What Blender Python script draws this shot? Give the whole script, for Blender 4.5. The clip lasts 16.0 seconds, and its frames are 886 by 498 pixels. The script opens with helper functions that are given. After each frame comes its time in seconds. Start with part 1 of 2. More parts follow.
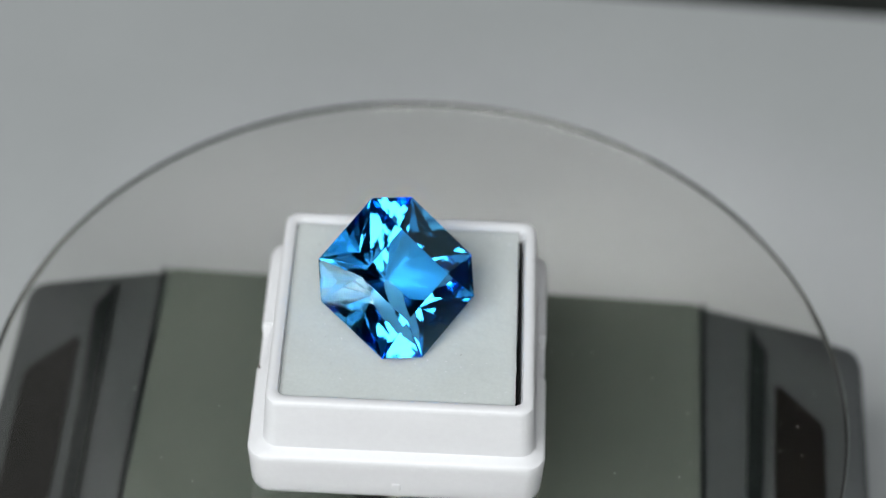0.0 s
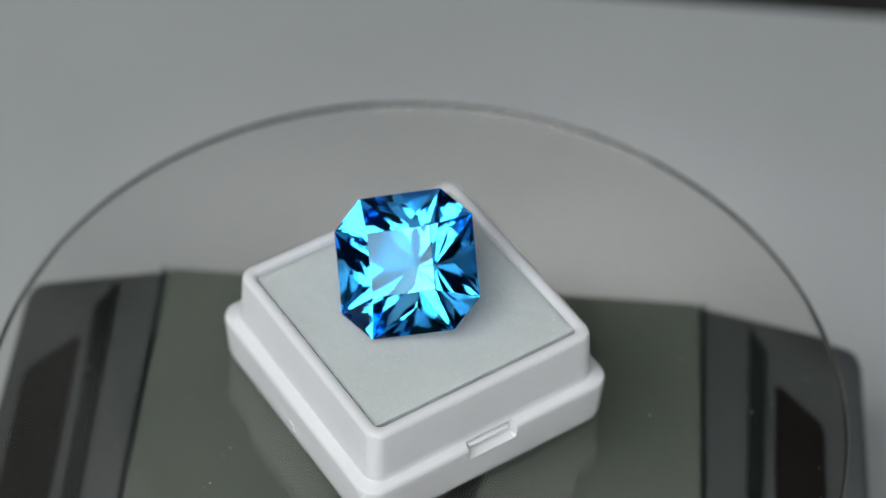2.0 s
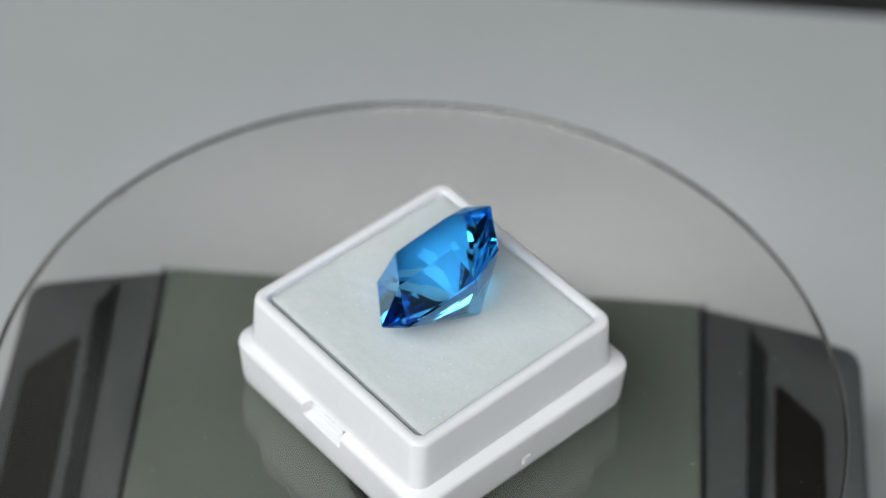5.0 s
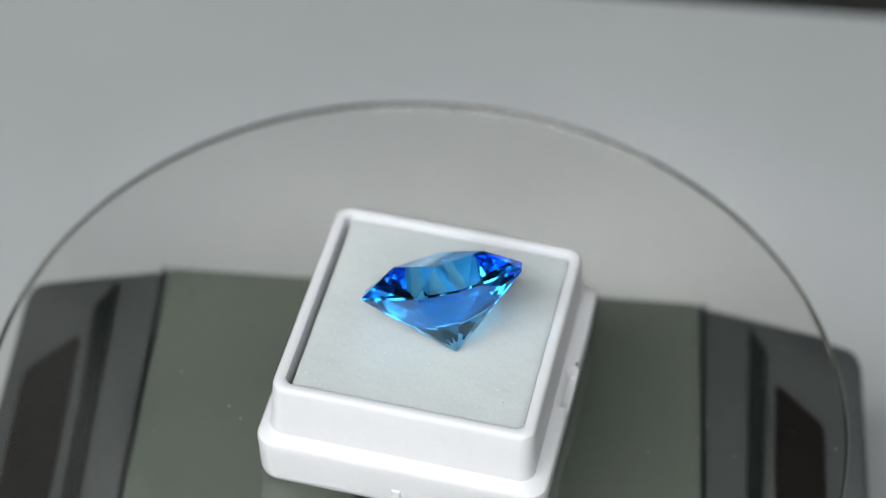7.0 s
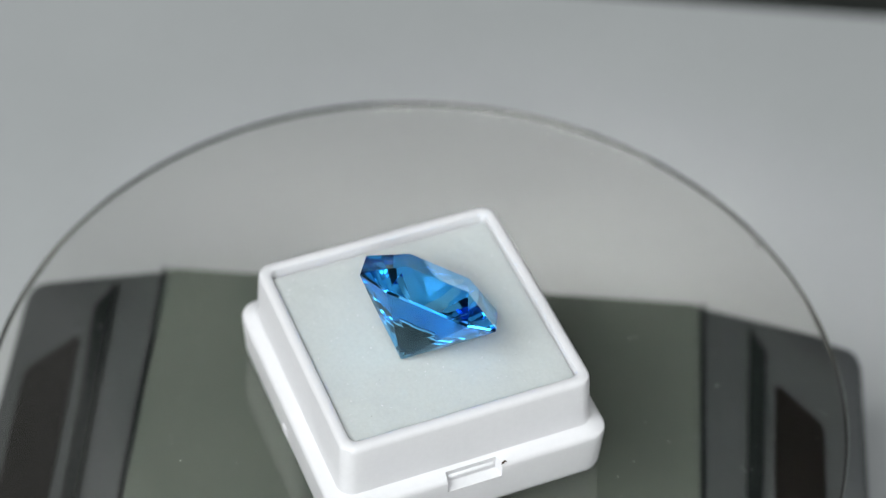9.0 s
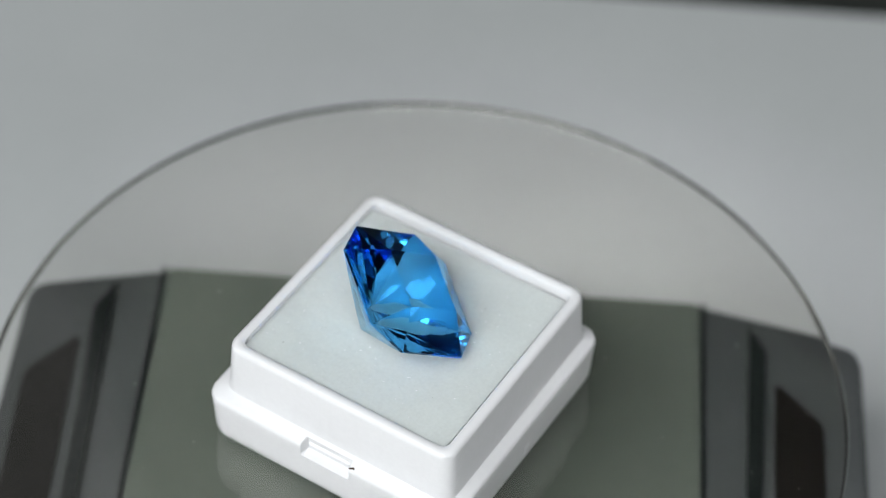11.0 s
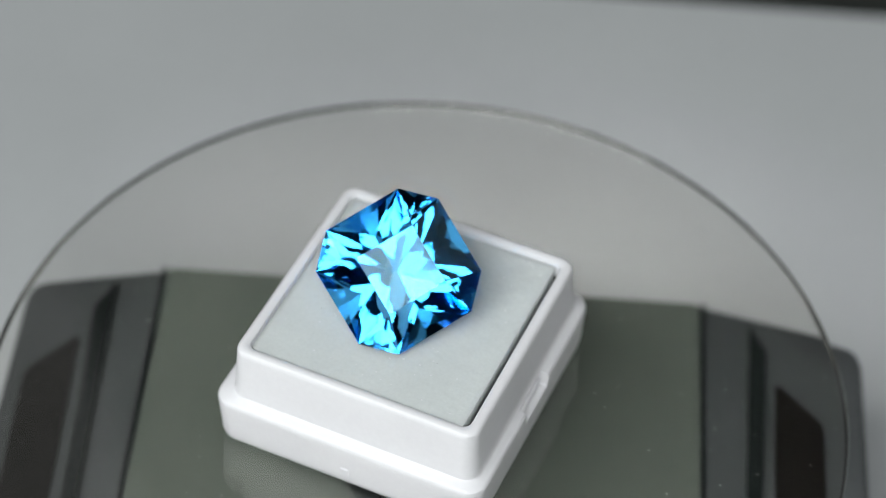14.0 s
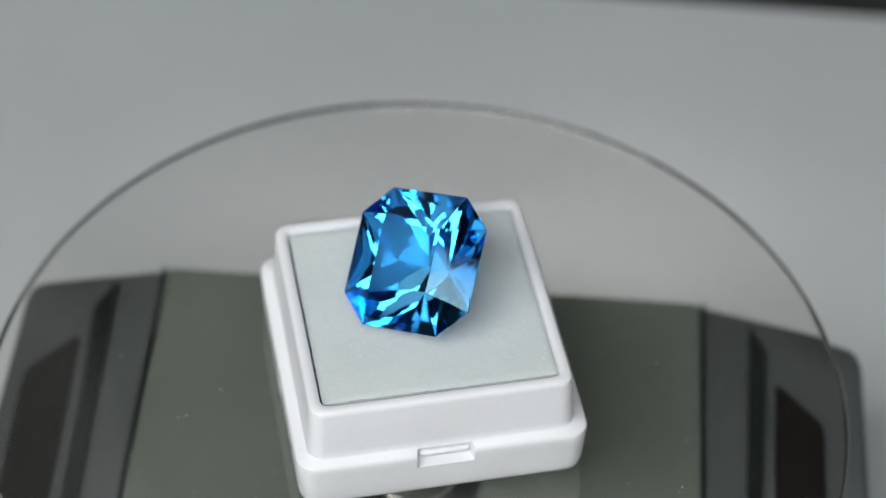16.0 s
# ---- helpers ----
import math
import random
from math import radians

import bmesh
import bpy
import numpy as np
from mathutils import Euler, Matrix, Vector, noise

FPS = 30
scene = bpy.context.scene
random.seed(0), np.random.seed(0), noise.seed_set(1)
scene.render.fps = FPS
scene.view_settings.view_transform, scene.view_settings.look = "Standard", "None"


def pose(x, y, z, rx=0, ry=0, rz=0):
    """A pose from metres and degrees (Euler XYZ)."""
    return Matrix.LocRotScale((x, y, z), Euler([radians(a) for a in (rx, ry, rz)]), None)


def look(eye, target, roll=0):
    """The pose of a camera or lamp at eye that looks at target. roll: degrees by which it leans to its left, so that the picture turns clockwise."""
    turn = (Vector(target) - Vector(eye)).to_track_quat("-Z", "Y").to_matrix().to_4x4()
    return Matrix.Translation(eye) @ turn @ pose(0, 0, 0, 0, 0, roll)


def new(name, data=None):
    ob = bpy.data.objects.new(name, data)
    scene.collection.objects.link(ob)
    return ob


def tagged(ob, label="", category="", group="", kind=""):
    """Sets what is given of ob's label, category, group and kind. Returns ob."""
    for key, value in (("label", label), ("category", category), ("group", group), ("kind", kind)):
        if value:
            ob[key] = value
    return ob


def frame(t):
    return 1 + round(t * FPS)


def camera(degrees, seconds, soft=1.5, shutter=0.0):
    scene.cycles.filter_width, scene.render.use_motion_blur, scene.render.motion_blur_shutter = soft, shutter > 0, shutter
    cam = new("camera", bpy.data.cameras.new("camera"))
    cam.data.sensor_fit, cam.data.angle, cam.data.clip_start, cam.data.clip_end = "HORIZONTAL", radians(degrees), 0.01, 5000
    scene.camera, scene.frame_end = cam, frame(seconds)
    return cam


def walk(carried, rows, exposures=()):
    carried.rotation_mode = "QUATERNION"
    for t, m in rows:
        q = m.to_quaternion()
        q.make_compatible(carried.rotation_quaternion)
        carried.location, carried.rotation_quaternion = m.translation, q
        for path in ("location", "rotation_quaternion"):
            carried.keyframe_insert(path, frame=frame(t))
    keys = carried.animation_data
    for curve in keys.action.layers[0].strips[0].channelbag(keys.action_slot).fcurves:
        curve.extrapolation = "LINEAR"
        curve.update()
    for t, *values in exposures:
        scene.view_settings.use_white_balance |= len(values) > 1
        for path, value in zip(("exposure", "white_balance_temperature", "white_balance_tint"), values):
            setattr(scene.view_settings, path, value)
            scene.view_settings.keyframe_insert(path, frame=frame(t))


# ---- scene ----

MM = 0.001
TURN = 27.3077                      # degrees a second, clockwise from above
EYE = Vector((0.0, -0.17143, 0.20461))
PITCH, YAW = radians(46.3205), radians(0.8099)
AHEAD = Vector((math.sin(YAW) * math.cos(PITCH), math.cos(YAW) * math.cos(PITCH), -math.sin(PITCH)))
VIEW = look(EYE, EYE + AHEAD * 0.25, 2.1235)
cam = camera(22.1346, 16.0, soft=0.45)
cam.data.dof.use_dof = True
cam.data.dof.focus_distance = 0.245
cam.data.dof.aperture_fstop = 15.0
walk(cam, [(0.0, VIEW), (16.0, VIEW)], exposures=[
    (0.0, -0.03), (0.5, -0.05), (1.0, -0.07), (1.5, -0.05), (2.0, -0.31), (2.5, -0.22), (3.0, 0.01), (3.5, 0.01), (4.0, 0.05), (6.5, 0.03), (7.0, 0.09), (7.5, 0.12),
    (8.5, 0.12), (9.0, 0.12), (11.5, 0.07), (12.0, 0.07), (12.5, -0.02), (13.0, -0.02), (13.5, -0.01), (14.5, -0.08), (15.0, -0.18), (15.5, -0.32), (16.0, -0.05)])

# light crosses the stone many times before it leaves
scene.cycles.max_bounces, scene.cycles.glossy_bounces, scene.cycles.transmission_bounces = 28, 20, 20
scene.cycles.caustics_refractive = scene.cycles.caustics_reflective = True
scene.cycles.blur_glossy = 0.1
scene.cycles.sample_clamp_indirect = 0.0

# ---- light: a soft panel above the camera, a low bright strip, and added unseen lamps: two dim side fills, a far one ----
world = bpy.data.worlds.new("room_light")
world.use_nodes = True
scene.world = world
wn = world.node_tree.nodes["Background"]
wn.inputs["Color"].default_value = (0.95, 0.98, 1.0, 1)
wn.inputs["Strength"].default_value = 0.02


def lamp(name, eye, target, sx, sy, watts, colour=(1, 1, 1)):
    data = bpy.data.lights.new(name, "AREA")
    data.shape, data.size, data.size_y = "RECTANGLE", sx, sy
    data.energy, data.color = watts, colour
    ob = new(name, data)
    ob.matrix_world = look(eye, target)
    return ob


lamp("panel_lamp", (-0.23, -0.48, 0.61), (0, 0, 0.01), 0.82, 0.46, 10.2, (0.96, 1.0, 1.0))
# left and right lamps are added fill for the box sides, no source known
lamp("left_fill_lamp", (-0.83, 0.15, 0.40), (0, 0, 0.02), 1.0, 0.60, 0.7, (0.97, 1.0, 1.0))
# added for the pale reflection on the disc's left; the source itself is unseen
lamp("far_left_lamp", (-0.48, 0.90, 1.02), (0, 0, 0), 0.46, 0.5, 0.17, (0.97, 1.0, 1.0))
lamp("right_fill_lamp", (0.83, 0.20, 0.38), (0, 0, 0.02), 1.0, 0.60, 0.95, (0.97, 1.0, 1.0))
lamp("strip_lamp", (0.04, -0.58, 0.2175), (0, 0, 0.01), 0.18, 0.010, 0.12, (0.98, 1.0, 1.0))


# ---- materials ----
def material(name, colour, rough=0.5, metal=0.0, spots=(0.0, 400.0), grain=(0.0, 3000.0), ior=1.45, bump_at=(0.0, 2500.0)):
    """A principled surface with colour variation at two sizes and fine relief."""
    m = bpy.data.materials.new(name)
    m.use_nodes = True
    nt = m.node_tree
    b = nt.nodes["Principled BSDF"]
    b.inputs["Roughness"].default_value = rough
    b.inputs["Metallic"].default_value = metal
    b.inputs["IOR"].default_value = ior
    co = nt.nodes.new("ShaderNodeTexCoord")
    last = None
    for amount, size in (spots, grain):
        if amount <= 0:
            continue
        n = nt.nodes.new("ShaderNodeTexNoise")
        n.inputs["Scale"].default_value = size
        n.inputs["Detail"].default_value = 4
        nt.links.new(co.outputs["Object"], n.inputs["Vector"])
        r = nt.nodes.new("ShaderNodeMapRange")
        r.inputs["From Min"].default_value, r.inputs["From Max"].default_value = 0.3, 0.7
        r.inputs["To Min"].default_value, r.inputs["To Max"].default_value = 1 - amount, 1 + amount * 0.4
        nt.links.new(n.outputs["Fac"], r.inputs["Value"])
        mul = nt.nodes.new("ShaderNodeVectorMath")
        mul.operation = "SCALE"
        if last is None:
            mul.inputs[0].default_value = colour
        else:
            nt.links.new(last, mul.inputs[0])
        nt.links.new(r.outputs["Result"], mul.inputs["Scale"])
        last = mul.outputs["Vector"]
    if last is None:
        b.inputs["Base Color"].default_value = (*colour, 1)
    else:
        nt.links.new(last, b.inputs["Base Color"])
    if bump_at[0] > 0:
        n = nt.nodes.new("ShaderNodeTexNoise")
        n.inputs["Scale"].default_value = bump_at[1]
        n.inputs["Detail"].default_value = 3
        nt.links.new(co.outputs["Object"], n.inputs["Vector"])
        bu = nt.nodes.new("ShaderNodeBump")
        bu.inputs["Strength"].default_value = bump_at[0]
        bu.inputs["Distance"].default_value = 0.0001
        nt.links.new(n.outputs["Fac"], bu.inputs["Height"])
        nt.links.new(bu.outputs["Normal"], b.inputs["Normal"])
    return m


def glass(name, colour, ior, rough=0.0):
    m = bpy.data.materials.new(name)
    m.use_nodes = True
    nt = m.node_tree
    nt.nodes.remove(nt.nodes["Principled BSDF"])
    g = nt.nodes.new("ShaderNodeBsdfGlass")
    g.inputs["Color"].default_value = (*colour, 1)
    g.inputs["IOR"].default_value = ior
    g.inputs["Roughness"].default_value = rough
    nt.links.new(g.outputs["BSDF"], nt.nodes["Material Output"].inputs["Surface"])
    return m


WHITE_PLASTIC = material("white_plastic", (0.675, 0.67, 0.69), 0.4, 0, (0.025, 120), (0.02, 1500), bump_at=(0.12, 900))
FOAM = material("white_foam", (0.535, 0.565, 0.562), 0.9, 0, (0.04, 160), (0.04, 2600), bump_at=(0.5, 900))
# near-black that paints the shade of the gap beside the foam
GAP_SHADE = material("black_gap_shade", (0.012, 0.012, 0.013), 0.8, 0, (0.2, 300))
foam_node = FOAM.node_tree.nodes["Principled BSDF"]
foam_node.inputs["Subsurface Weight"].default_value = 0.85
foam_node.inputs["Subsurface Radius"].default_value = (1.0, 1.0, 1.0)
foam_node.inputs["Subsurface Scale"].default_value = 0.004


def coated_glass(name, colour, ior, coat):
    """Tinted glass whose polished faces add a colourless reflection."""
    m = glass(name, colour, ior)
    nt = m.node_tree
    g = next(n for n in nt.nodes if n.type == "BSDF_GLASS")
    facing = nt.nodes.new("ShaderNodeLayerWeight")
    facing.inputs["Blend"].default_value = 0.5
    power = nt.nodes.new("ShaderNodeMath")
    power.operation, power.inputs[1].default_value = "POWER", 5.0
    nt.links.new(facing.outputs["Facing"], power.inputs[0])
    amount = nt.nodes.new("ShaderNodeMath")
    amount.operation, amount.inputs[1].default_value, amount.inputs[2].default_value = "MULTIPLY_ADD", 0.5, coat
    nt.links.new(power.outputs[0], amount.inputs[0])
    gloss = nt.nodes.new("ShaderNodeBsdfGlossy")
    gloss.inputs["Roughness"].default_value = 0.0
    mix = nt.nodes.new("ShaderNodeMixShader")
    nt.links.new(amount.outputs[0], mix.inputs[0])
    nt.links.new(g.outputs["BSDF"], mix.inputs[1])
    nt.links.new(gloss.outputs["BSDF"], mix.inputs[2])
    nt.links.new(mix.outputs[0], nt.nodes["Material Output"].inputs["Surface"])
    return m


TOPAZ = coated_glass("blue_stone", (0.44, 0.795, 1.0), 1.61, 0.001)
POLISHED_EDGE = glass("polished_glass_edge", (0.93, 0.935, 0.93), 1.5, 0.02)
CLEAR = glass("clear_glass", (0.978, 0.972, 0.957), 1.5)
BODY = material("dark_grey_plastic", (0.044, 0.048, 0.049), 0.55, 0, (0.12, 60), (0.10, 1500), ior=1.25, bump_at=(0.2, 1500))
RAIL = material("black_plastic", (0.006, 0.0075, 0.0075), 0.5, 0, (0.2, 90), ior=1.2)
CELL = material("solar_cell_film", (0.063, 0.073, 0.063), 0.35, 0, (0.12, 40), (0.06, 900))
POCKET = material("brown_black_plastic", (0.005, 0.0042, 0.0036), 0.6, 0, (0.3, 120), (0.2, 1200), ior=1.2)
METAL = material("brushed_steel", (0.32, 0.32, 0.30), 0.4, 1.0, (0.1, 300), (0.1, 3000))
SHEET = material("grey_white_sheet", (0.385, 0.397, 0.404), 0.7, 0, (0.05, 14), (0.02, 400), bump_at=(0.1, 300))
DESK = material("dark_desk", (0.020, 0.022, 0.020), 0.55, 0, (0.2, 20), (0.15, 300))
WALL = material("grey_wall_paint", (0.08, 0.08, 0.08), 0.8, 0, (0.06, 3), (0.03, 60))
DUST = material("dust", (0.45, 0.45, 0.43), 0.9)
CHIP = material("chipped_glass", (0.16, 0.155, 0.15), 0.6, 0, (0.2, 900))
GRIT = material("brown_grit", (0.05, 0.03, 0.02), 0.8)


# ---- helpers ----
def part(name, bm, mat, parent=None, label="", smooth=False, m=None):
    me = bpy.data.meshes.new(name)
    bmesh.ops.recalc_face_normals(bm, faces=bm.faces[:])
    bm.to_mesh(me)
    bm.free()
    me.materials.append(mat)
    if smooth:
        for f in me.polygons:
            f.use_smooth = True
        me.set_sharp_from_angle(angle=radians(40))
    ob = new(name, me)
    if parent:
        ob.parent = parent
    if m is not None:
        ob.matrix_basis = m
    if label:
        ob["label"] = label
    return ob


def rounded_ring(half, r, z, stops, n=9):
    """Points round a rounded square, with set places along each straight side."""
    pts = []
    for k in range(4):
        c, s = ((1, 0), (0, 1), (-1, 0), (0, -1))[k]
        for v in stops:
            pts.append((k, v, half * c - v * s, half * s + v * c, z))
        for i in range(n):
            a = math.pi / 2 * (i + 0.5) / n
            x, y = half - r + r * math.cos(a), half - r + r * math.sin(a)
            pts.append((k, None, x * c - y * s, x * s + y * c, z))
    return pts


def loft(bm, rings, close_top=True, close_bottom=True):
    vs = [[bm.verts.new(p) for p in ring] for ring in rings]
    n = len(vs[0])
    for a, b in zip(vs, vs[1:]):
        for i in range(n):
            bm.faces.new((a[i], a[(i + 1) % n], b[(i + 1) % n], b[i]))
    if close_bottom:
        bm.faces.new(list(reversed(vs[0])))
    if close_top:
        bm.faces.new(vs[-1])
    return vs


def circle(r, z, n=160):
    return [(r * math.cos(2 * math.pi * i / n), r * math.sin(2 * math.pi * i / n), z) for i in range(n)]


def prism(bm, outline, z0, z1, bevel=0.0):
    """A slab over an outline, its top edge rounded off."""
    def inset(d):
        c = Vector((sum(p[0] for p in outline) / len(outline), sum(p[1] for p in outline) / len(outline)))
        return [tuple(c + (Vector(p) - c) * max(0.0, 1 - d / max(1e-6, (Vector(p) - c).length))) for p in outline]
    rings = [[(x, y, z0) for x, y in outline], [(x, y, z1 - bevel) for x, y in outline]]
    if bevel > 0:
        rings.append([(x, y, z1 - bevel * 0.3) for x, y in inset(bevel * 0.3)])
        rings.append([(x, y, z1) for x, y in inset(bevel)])
    loft(bm, rings)


def round_outline(points, r, n=6):
    """An outline with its corners rounded."""
    out = []
    for i, p in enumerate(points):
        p, a, b = Vector(p), Vector(points[i - 1]), Vector(points[(i + 1) % len(points)])
        u, v = (a - p).normalized(), (b - p).normalized()
        d = min(r, (a - p).length * 0.45, (b - p).length * 0.45)
        for k in range(n + 1):
            t = k / n
            q = (p + u * d) * (1 - t) ** 2 + p * 2 * t * (1 - t) + (p + v * d) * t ** 2
            out.append((q.x, q.y))
    return out


# ---- the support: a grey-white sheet on a dark desk ----
DESK_Z = -46.5 * MM
bm = bmesh.new()
prism(bm, round_outline([(-0.8, -0.6), (0.8, -0.6), (0.8, 0.55), (-0.8, 0.55)], 0.01), -0.03, 0.0, 0.003)
desk = part("desk", bm, DESK, m=pose(0, 0, DESK_Z))
tagged(desk, "dark matt desk top under the grey sheet", "desk", kind="structure")


def slab(name, x0, x1, y0, y1, z0, z1, mat, label):
    bm = bmesh.new()
    prism(bm, [(x0, y0), (x1, y0), (x1, y1), (x0, y1)], z0, z1)
    return tagged(part(name, bm, mat), label, name.split("_")[0], kind="structure")


F = DESK_Z - 0.73
for x in (-0.72, 0.72):
    for y in (-0.52, 0.47):
        slab("desk_leg", x - 0.03, x + 0.03, y - 0.03, y + 0.03, F, DESK_Z - 0.0305, DESK, "dark square desk leg")
slab("floor", -1.5, 1.5, -1.6, 1.4, F - 0.1, F, WALL, "plain grey floor")
slab("ceiling", -1.5, 1.5, -1.6, 1.4, F + 2.4, F + 2.5, WALL, "plain grey ceiling")
slab("wall_north", -1.5, 1.5, 1.4, 1.5, F, F + 2.4, WALL, "plain grey wall")
slab("wall_south", -1.5, 1.5, -1.7, -1.6, F, F + 2.4, WALL, "plain grey wall")
slab("wall_east", 1.5, 1.6, -1.6, 1.4, F, F + 2.4, WALL, "plain grey wall")
slab("wall_west", -1.6, -1.5, -1.6, 1.4, F, F + 2.4, WALL, "plain grey wall")

bm = bmesh.new()
outline = round_outline([(-0.36, -0.30), (0.36, -0.30), (0.36, 0.0), (-0.36, 0.0)], 0.004)
prism(bm, outline, 0.0, 0.0012, 0.0004)
sheet = part("backdrop_sheet", bm, SHEET, m=pose(0.0331, 0.1280, DESK_Z, 0, 0, -4.2))
tagged(sheet, "plain light grey sheet lying flat on the dark desk", "backdrop sheet", kind="structure")
SHEET_Z = DESK_Z + 1.2 * MM

# ---- the turntable's base ----
BASE_Z = -15.5 * MM
BASE_YAW = -3.3
base = new("turntable_base")
base.matrix_world = pose(0, 0, SHEET_Z, 0, 0, BASE_YAW)
tagged(base, "dark grey plastic solar turntable base on the grey sheet", "turntable base")
TOP = BASE_Z - SHEET_Z
half = [(35.6, 31.6), (52.0, 27.7), (56.4, 26.2), (56.0, 0.0), (56.4, -26.2), (52.0, -27.7), (35.6, -31.6)]
full = [(x * MM, y * MM) for x, y in half] + [(max(-x, -53.2) * MM, y * MM) for x, y in reversed(half)]
bm = bmesh.new()
prism(bm, round_outline(list(reversed(full)), 0.0022), 0.0, TOP, 0.0022)
part("body", bm, BODY, base, smooth=True)
bm = bmesh.new()
prism(bm, round_outline([(-34.6 * MM, -30.6 * MM), (34.6 * MM, -30.6 * MM), (34.9 * MM, 30.8 * MM), (-34.9 * MM, 30.8 * MM)], 0.0008), TOP - 0.0008, TOP + 0.0005, 0.0002)
part("solar_panel", bm, CELL, base, "smooth grey-green solar panel")
for s in (-1, 1):
    bm = bmesh.new()
    prism(bm, [(s * x * MM, y * MM) for x, y in ((34.9, -30.6), (35.35, -30.6), (35.65, 30.8), (35.2, 30.8))], TOP - 0.001, TOP + 0.0007)
    part("seam", bm, RAIL, base, "thin black seam beside the panel")
    bm = bmesh.new()
    prism(bm, [(s * x * MM, y * MM) for x, y in ((39.6, -27.2), (41.6, -23.5), (42.4, 0.0), (43.4, 22.8), (41.3, 27.0))], TOP - 0.001, TOP + 0.0012, 0.0003)
    part("rail", bm, RAIL, base, "narrow black rail")
    bm = bmesh.new()
    prism(bm, round_outline([(s * x * MM, y * MM) for x, y in ((43.4, -18.0), (49.6, -11.5), (50.2, 0.0), (50.4, 11.6), (44.5, 18.2))], 0.0012), TOP - 0.001, TOP + 0.0006, 0.0002)
    part("foot_pad", bm, POCKET, base, "brown-black inset pad")
# the drive: a black collar with a steel hub
bm = bmesh.new()
loft(bm, [circle(r * MM, TOP + z * MM, 64) for r, z in ((8.6, -0.5), (8.6, 0.3), (8.3, 0.55), (5.1, 0.55))])
part("collar", bm, RAIL, base, "round black collar")
bm = bmesh.new()
loft(bm, [circle(r * MM, TOP + z * MM, 64) for r, z in ((5.3, 0.2), (5.3, 0.7), (5.0, 1.0), (4.2, 1.0), (4.0, 0.8), (2.0, 0.8), (1.9, 13.9), (1.6, 14.1))])
part("spindle", bm, METAL, base, "steel spindle with a round flange", smooth=True)

# ---- the glass disc ----
DISC_TOP = 0.5 * MM
DISC_R = 50.6 * MM
disc = new("glass_disc")
tagged(disc, "clear round glass turntable plate with polished edge", "turntable plate")
bm = bmesh.new()
EDGE = ((0.35, 1.9), (0.1, 1.78), (0.0, 1.6), (0.0, 0.3), (0.1, 0.12), (0.35, 0.0))
loft(bm, [circle(DISC_R - a * MM, DISC_TOP - z * MM, 256) for a, z in EDGE])
plate = part("plate", bm, CLEAR, disc)
plate.visible_shadow = False
plate.data.materials.append(POLISHED_EDGE)
for f in plate.data.polygons:
    f.use_smooth = abs(f.normal.z) < 0.95
    f.material_index = 1 if abs(f.normal.z) < 0.98 else 0

# ---- the white box ----
BOX_X, BOX_Y, BOX_TURN = -1.668 * MM, 0.557 * MM, math.degrees(-0.025)
box = new("gem_box")
tagged(box, "white plastic gem box without lid on the glass plate", "gem box")
STOPS = (-12.0, -6.0, -3.25, -2.95, -0.85, -0.55, 0.0, 0.55, 0.85, 2.95, 3.25, 6.0, 12.0)
PROFILE = (  # half width, corner radius, height
    (15.2, 2.0, 0.0), (15.8, 2.1, 0.12), (16.17, 2.2, 0.5), (16.32, 2.2, 1.2), (16.42, 2.3, 3.0), (16.5, 2.3, 4.9), (16.52, 2.3, 5.2),
    (16.58, 2.3, 6.3), (16.5, 2.3, 6.7), (16.2, 2.2, 6.95), (15.5, 1.9, 7.12), (15.15, 1.8, 7.35), (15.05, 1.8, 8.1), (15.02, 1.8, 8.4),
    (14.75, 1.7, 13.6), (14.65, 1.65, 14.05), (14.35, 1.5, 14.3), (13.75, 1.2, 14.32), (13.45, 1.0, 14.15), (13.3, 0.8, 13.6), (13.15, 0.6, 2.5))
rings = []
RIM_SHIFT, BASE_SHIFT = (0.15, -0.15), (-0.1, -0.05)
for half_w, rad, z in PROFILE:
    ring = []
    for k, v, x, y, zz in rounded_ring(half_w, rad, z, STOPS):
        push = 0.0
        if v is not None and k in (0, 2) and abs(v) < 3.0 and 5.1 < z < 7.0:      # clasp recess
            push = min(0.0, 15.35 - half_w)
        d = ((1, 0), (0, 1), (-1, 0), (0, -1))[k]
        sh = RIM_SHIFT if z > 7.1 else BASE_SHIFT
        if z < 7.2 and z > 7.1:
            sh = (0.0, -0.15)
        if half_w < 13.2:
            sh = (0.0, 0.0)
        ring.append(((x + d[0] * push + sh[0]) * MM, (y + d[1] * push + sh[1]) * MM, zz * MM))
    rings.append(ring)
bm = bmesh.new()
loft(bm, rings)
part("body", bm, WHITE_PLASTIC, box, smooth=True)
for turn in (90, 270):          # small moulded nubs low on two sides
    bm = bmesh.new()
    loft(bm, [[(x * MM, y * MM, z * MM) for x, y in ((-w, -h), (w, -h), (w, h), (-w, h))] for w, h, z in ((0.62, 0.55, 0.0), (0.6, 0.52, 0.22), (0.48, 0.4, 0.36))])
    part("nub", bm, WHITE_PLASTIC, box, m=pose(0, 0, 0, 0, 0, turn) @ pose(16.2 * MM, 0, 2.5 * MM, 0, 90, 0), smooth=True)
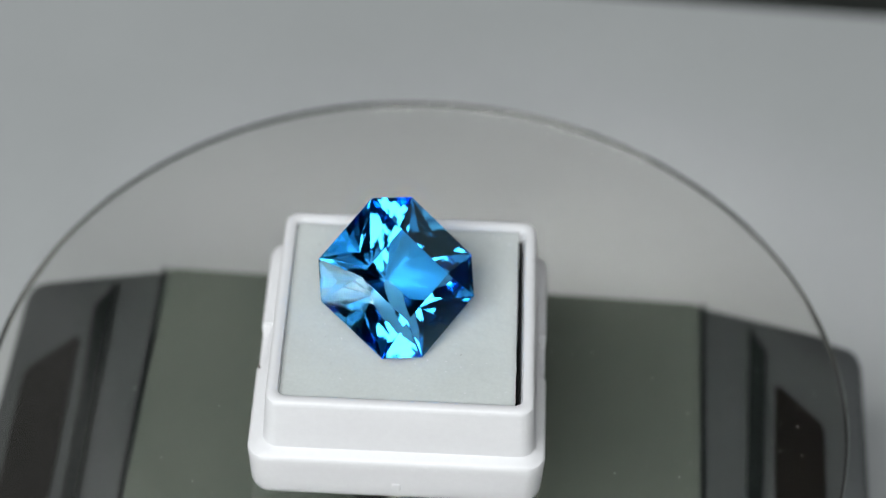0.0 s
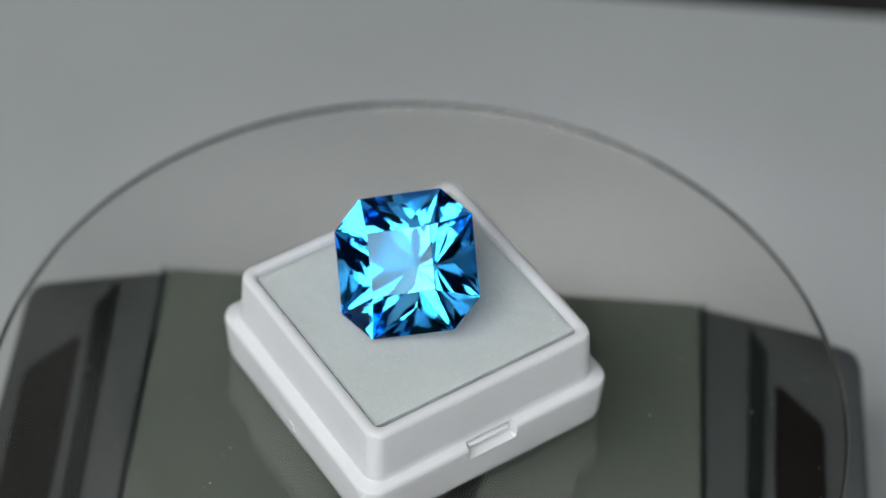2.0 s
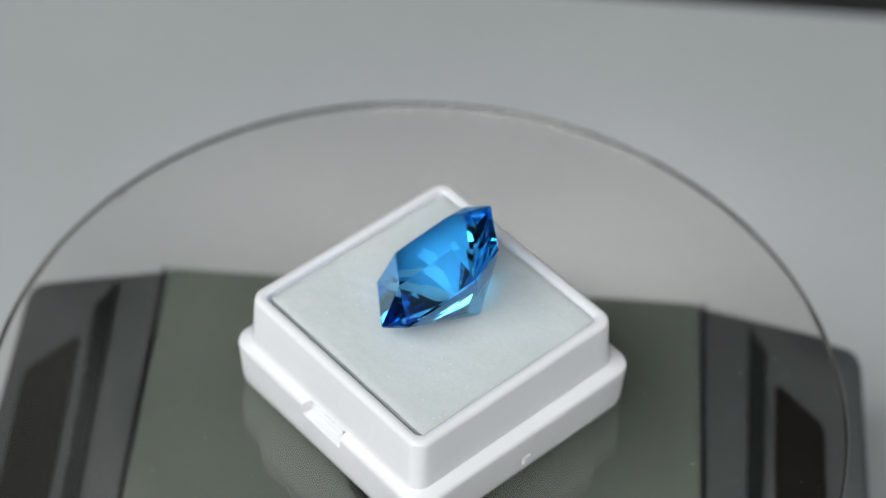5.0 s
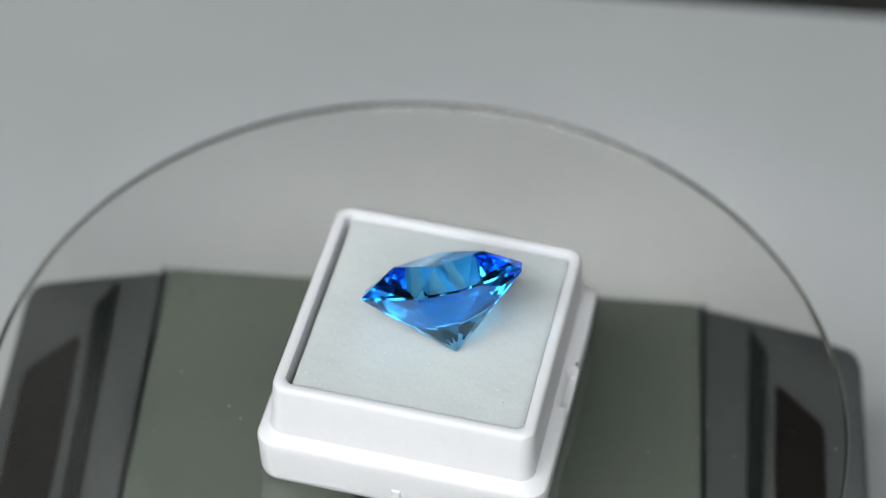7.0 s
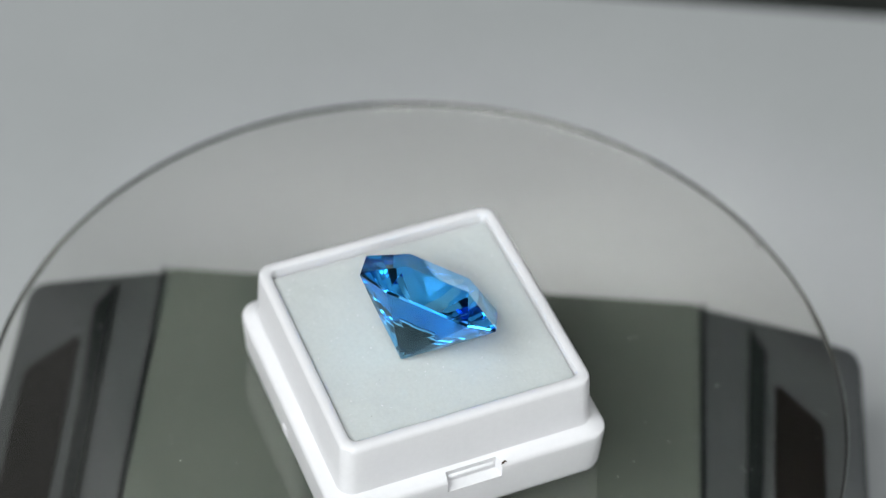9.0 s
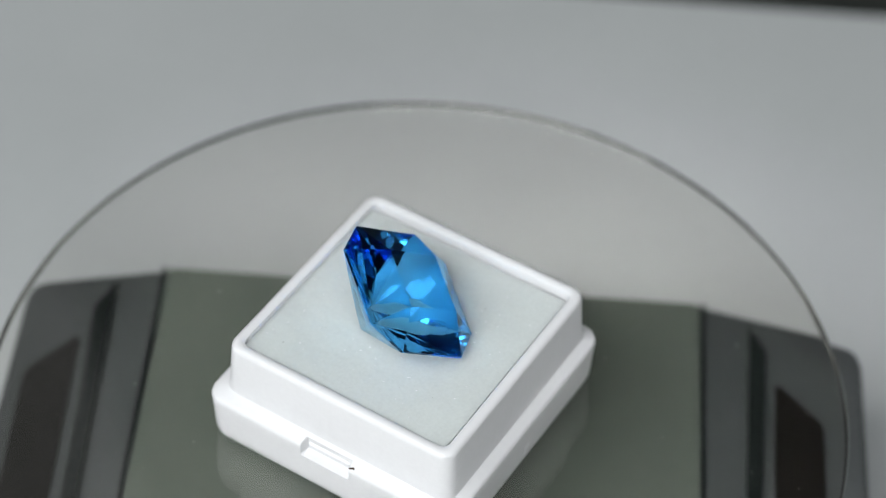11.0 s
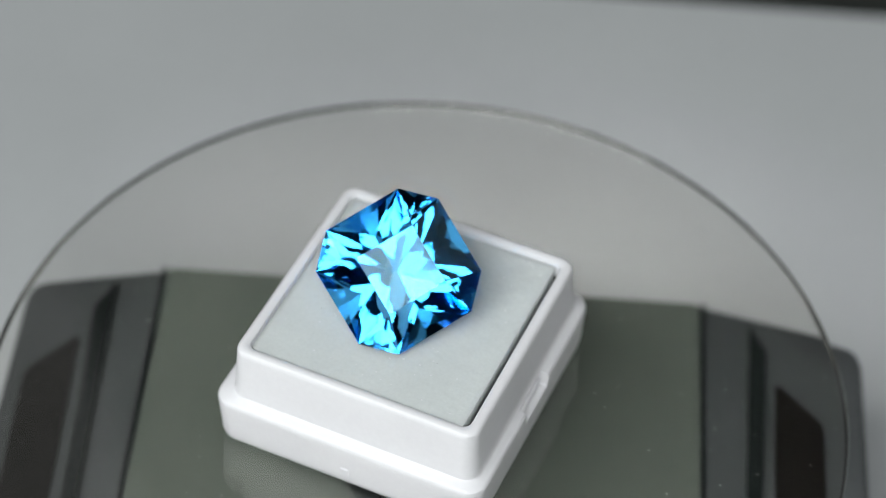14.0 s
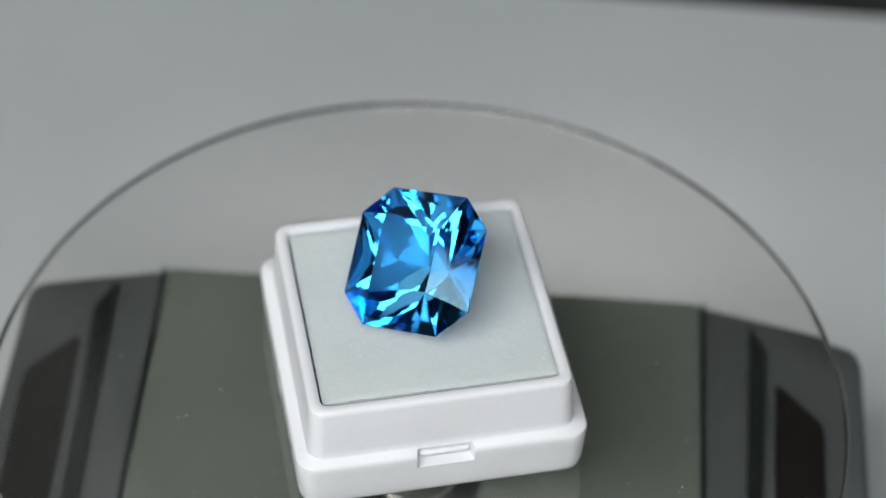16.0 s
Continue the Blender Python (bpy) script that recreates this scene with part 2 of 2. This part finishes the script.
for turn in (0, 180):           # a rounded bar across each clasp recess
    bm = bmesh.new()
    loft(bm, [[(0.33 * c * f * MM, y * MM, 0.26 * sn * f * MM) for c, sn in ((math.cos(k * math.pi / 5), math.sin(k * math.pi / 5)) for k in range(10))]
              for y, f in ((-2.75, 0.5), (-2.6, 0.9), (-2.4, 1.0), (2.4, 1.0), (2.6, 0.9), (2.75, 0.5))])
    part("clasp_bar", bm, WHITE_PLASTIC, box, m=pose(0, 0, 0, 0, 0, turn) @ pose(15.42 * MM, 0, 6.15 * MM), smooth=True)
# added black ring: deep shade between foam and wall, put in as colour
bm = bmesh.new()
loft(bm, [[(x * MM, y * MM, z * MM) for _, _, x, y, _ in rounded_ring(h, 0.6, 0, (0.0,))] for h, z in ((13.1, 2.6), (13.1, 12.3), (13.03, 12.3), (13.03, 2.8))])
part("gap_shade", bm, GAP_SHADE, box, "black ring standing in for the shade in the foam gap")

foam = new("foam_pad")
tagged(foam, "white soft foam pad filling the gem box", "foam pad")
FX0, FX1, FY0, FY1 = -13.2, 12.78, -13.27, 13.2
FOAM_H = 11.05
bm = bmesh.new()
N = 90
grid = {}
for i in range(N + 1):
    for j in range(N + 1):
        x, y = FX0 + (FX1 - FX0) * i / N, FY0 + (FY1 - FY0) * j / N
        edge = min(i, j, N - i, N - j)
        ragged = 0.06 * noise.noise(Vector((x * 1.7, y * 1.7, 3.0))) + 0.03 * noise.noise(Vector((x * 5, y * 5, 7.0)))
        z = FOAM_H + 0.05 * noise.noise(Vector((x * 0.5, y * 0.5, 0.0))) + 0.03 * noise.noise(Vector((x * 2.0, y * 2.0, 1.0)))
        if edge == 0:
            z -= 0.13
            x += ragged
            y += ragged
        elif edge == 1:
            z -= 0.04
        grid[i, j] = bm.verts.new((x * MM, y * MM, z * MM))
for i in range(N):
    for j in range(N):
        bm.faces.new((grid[i, j], grid[i + 1, j], grid[i + 1, j + 1], grid[i, j + 1]))
loop = [grid[i, 0] for i in range(N)] + [grid[N, j] for j in range(N)] + [grid[i, N] for i in range(N, 0, -1)] + [grid[0, j] for j in range(N, 0, -1)]
low = [bm.verts.new((v.co.x * 0.985, v.co.y * 0.985, 0.0)) for v in loop]
for i in range(len(loop)):
    j = (i + 1) % len(loop)
    bm.faces.new((loop[i], low[i], low[j], loop[j]))
bm.faces.new(low)
part("pad", bm, FOAM, foam, smooth=True)

# ---- the stone ----
G_C = Vector((-2.550, -0.079, 20.371)) * MM
G_N = Vector((0.33203, -0.54842, 0.76746)).normalized()
G_1 = Vector((0.59921, 0.75134, 0.27649))
G_1 = (G_1 - G_N * G_1.dot(G_N)).normalized()
G_2 = G_N.cross(G_1)
STONE = Matrix((G_1, G_2, G_N)).transposed().to_4x4()
STONE.translation = G_C


def octagon(w, cut, z):
    return [(sx * a * MM, sy * b * MM, z * MM) for sx in (-1, 1) for sy in (-1, 1) for a, b in ((w, cut), (cut, w))]


pts = octagon(7.98, 4.69, 0.12) + octagon(7.98, 4.69, -0.16)
pts += [(sx * 3.6 * MM, sy * 3.6 * MM, 2.5 * MM) for sx in (-1, 1) for sy in (-1, 1)]
DEPTH = 8.22


def pav(angle, radius, depth):
    return (radius * math.cos(radians(angle)) * MM, radius * math.sin(radians(angle)) * MM, -depth * MM)


def girdle_radius(angle):
    """Distance from the axis to the girdle's outline in that direction."""
    a = radians(angle)
    return min(7.98 / max(1e-6, abs(math.cos(a))), 7.98 / max(1e-6, abs(math.sin(a))), 8.958 / max(1e-6, abs(math.cos(a)) * 0.7071 + abs(math.sin(a)) * 0.7071))


def tier(depth, angles, bulge, even):
    """Corner points of a tier of pavilion facets; even blends the outline towards a circle."""
    out = []
    for a in angles:
        g = girdle_radius(a) * (1 - even) + 8.4 * even
        out.append(pav(a, g * (1 - depth / DEPTH) * bulge, depth))
    return out


for k in range(4):
    a = 90 * k
    pts += tier(1.0, (a - 10, a + 10, a + 45), 1.035, 0.05)
    pts += tier(2.15, (a, a + 29, a + 61), 1.062, 0.22)
    pts += tier(3.6, (a + 15, a + 45, a + 75), 1.097, 0.5)
    pts += tier(5.45, (a, a + 45), 1.13, 0.9)      # step above the culet
pts.append((0, 0, -DEPTH * MM))
bm = bmesh.new()
for q in pts:
    bm.verts.new(q)
bmesh.ops.convex_hull(bm, input=bm.verts[:])
bmesh.ops.delete(bm, geom=[v for v in bm.verts if not v.link_faces], context="VERTS")
bmesh.ops.dissolve_limit(bm, angle_limit=radians(0.5), verts=bm.verts[:], edges=bm.edges[:])
bmesh.ops.recalc_face_normals(bm, faces=bm.faces[:])
stone = new("gemstone")


def facets(name, chosen, label=""):
    """Some facets of the stone as one part; together the parts close its surface."""
    me = bpy.data.meshes.new(name)
    me.from_pydata([v.co[:] for v in bm.verts], [], [[v.index for v in f.verts] for f in chosen])
    me.materials.append(TOPAZ)
    ob = new(name, me)
    ob.parent = stone
    if label:
        ob["label"] = label


bm.verts.index_update()
flat = [f for f in bm.faces if f.normal.z > 0.99]
facets("table", flat, "square flat table facet")
for f in bm.faces:
    if 0.1 < f.normal.z <= 0.99:
        facets("crown_facet", [f])
facets("girdle", [f for f in bm.faces if abs(f.normal.z) <= 0.1], "thin polished girdle")
facets("pavilion", [f for f in bm.faces if f.normal.z < -0.1], "many-faceted pointed pavilion")
bm.free()
tagged(stone, "faceted sky-blue square stone with cut corners lying on foam", "gemstone")


# ---- dust and grit ----
def specks(name, places, size, mat, parent, label, flat=0.4, seed=1):
    """Tiny irregular grains, one joined mesh."""
    r = random.Random(seed)
    verts, faces = [], []
    for x, y, z in places:
        sc = size * r.uniform(0.45, 1.5)
        a, st = r.uniform(0, 6.28), r.uniform(0.5, 2.0)
        k = len(verts)
        for dx, dy, dz in ((1, 0, 0), (0, 1, 0), (-1, 0, 0), (0, -1, 0), (0, 0, flat), (0, 0, -flat * 0.2)):
            u, v = dx * sc * st * r.uniform(0.7, 1.2), dy * sc * r.uniform(0.7, 1.2)
            verts.append((x + u * math.cos(a) - v * math.sin(a), y + u * math.sin(a) + v * math.cos(a), z + dz * sc))
        for p, q in ((0, 1), (1, 2), (2, 3), (3, 0)):
            faces.append((k + p, k + q, k + 4))
            faces.append((k + q, k + p, k + 5))
    me = bpy.data.meshes.new(name)
    me.from_pydata(verts, [], faces)
    me.materials.append(mat)
    ob = new(name, me)
    ob.parent = parent
    return tagged(ob, label, kind="stuff")


rng = random.Random(11)
spots = []
while len(spots) < 300:
    x, y = rng.uniform(-50, 50) * MM, rng.uniform(-50, 50) * MM
    d = math.hypot(x, y)
    if d < DISC_R - 1.5 * MM and max(abs(x - BOX_X), abs(y - BOX_Y)) > 17 * MM:
        spots.append((x, y, DISC_TOP + 0.00001))
specks("dust", spots, 0.055 * MM, DUST, disc, "fine pale dust on the glass", 0.3, 3)
# a small dark chip on the rim of the plate
a = radians(85.76 + 7.0 * TURN)
bm = bmesh.new()
bmesh.ops.create_icosphere(bm, subdivisions=1, radius=0.42 * MM)
bmesh.ops.scale(bm, vec=(1.6, 0.6, 0.3), verts=bm.verts[:])
part("chip", bm, CHIP, disc, "small dark chip at the rim", m=pose(49.3 * MM * math.cos(a), 49.3 * MM * math.sin(a), DISC_TOP + 0.0001, 0, 0, math.degrees(a) + 90))

spots = []
for _ in range(120):
    x, y = rng.uniform(-12.3, 12.0), rng.uniform(-12.2, 12.5)
    spots.append((x * MM, y * MM, (FOAM_H + 0.03) * MM))
specks("lint", spots, 0.075 * MM, WHITE_PLASTIC, foam, "tiny white crumbs on the foam", 0.5, 8)
spots = []
for _ in range(9):
    spots.append((rng.uniform(-12.0, 11.5) * MM, rng.uniform(-12.0, 12.0) * MM, (FOAM_H + 0.03) * MM))
specks("speck", spots, 0.05 * MM, GRIT, foam, "few dark specks on the foam", 0.5, 9)
# grit caught on the box's ledge and walls
spots = [(-16.3 * MM, -3.6 * MM, 7.05 * MM), (-16.45 * MM, -3.45 * MM, 6.95 * MM), (-16.35 * MM, -3.75 * MM, 7.0 * MM)]
specks("grit", spots, 0.13 * MM, GRIT, box, "brown grit on the ledge", 0.7, 4)

# ---- motions ----
def motions():
    place = {
        disc: pose(0, 0, 0),
        box: pose(BOX_X, BOX_Y, DISC_TOP, 0, 0, BOX_TURN),
        foam: pose(BOX_X, BOX_Y, DISC_TOP + 2.7 * MM, 0, 0, BOX_TURN),
        stone: STONE,
    }
    for ob, m in place.items():
        walk(ob, [(i * 0.25, pose(0, 0, 0, 0, 0, -TURN * i * 0.25) @ m) for i in range(65)])


motions()
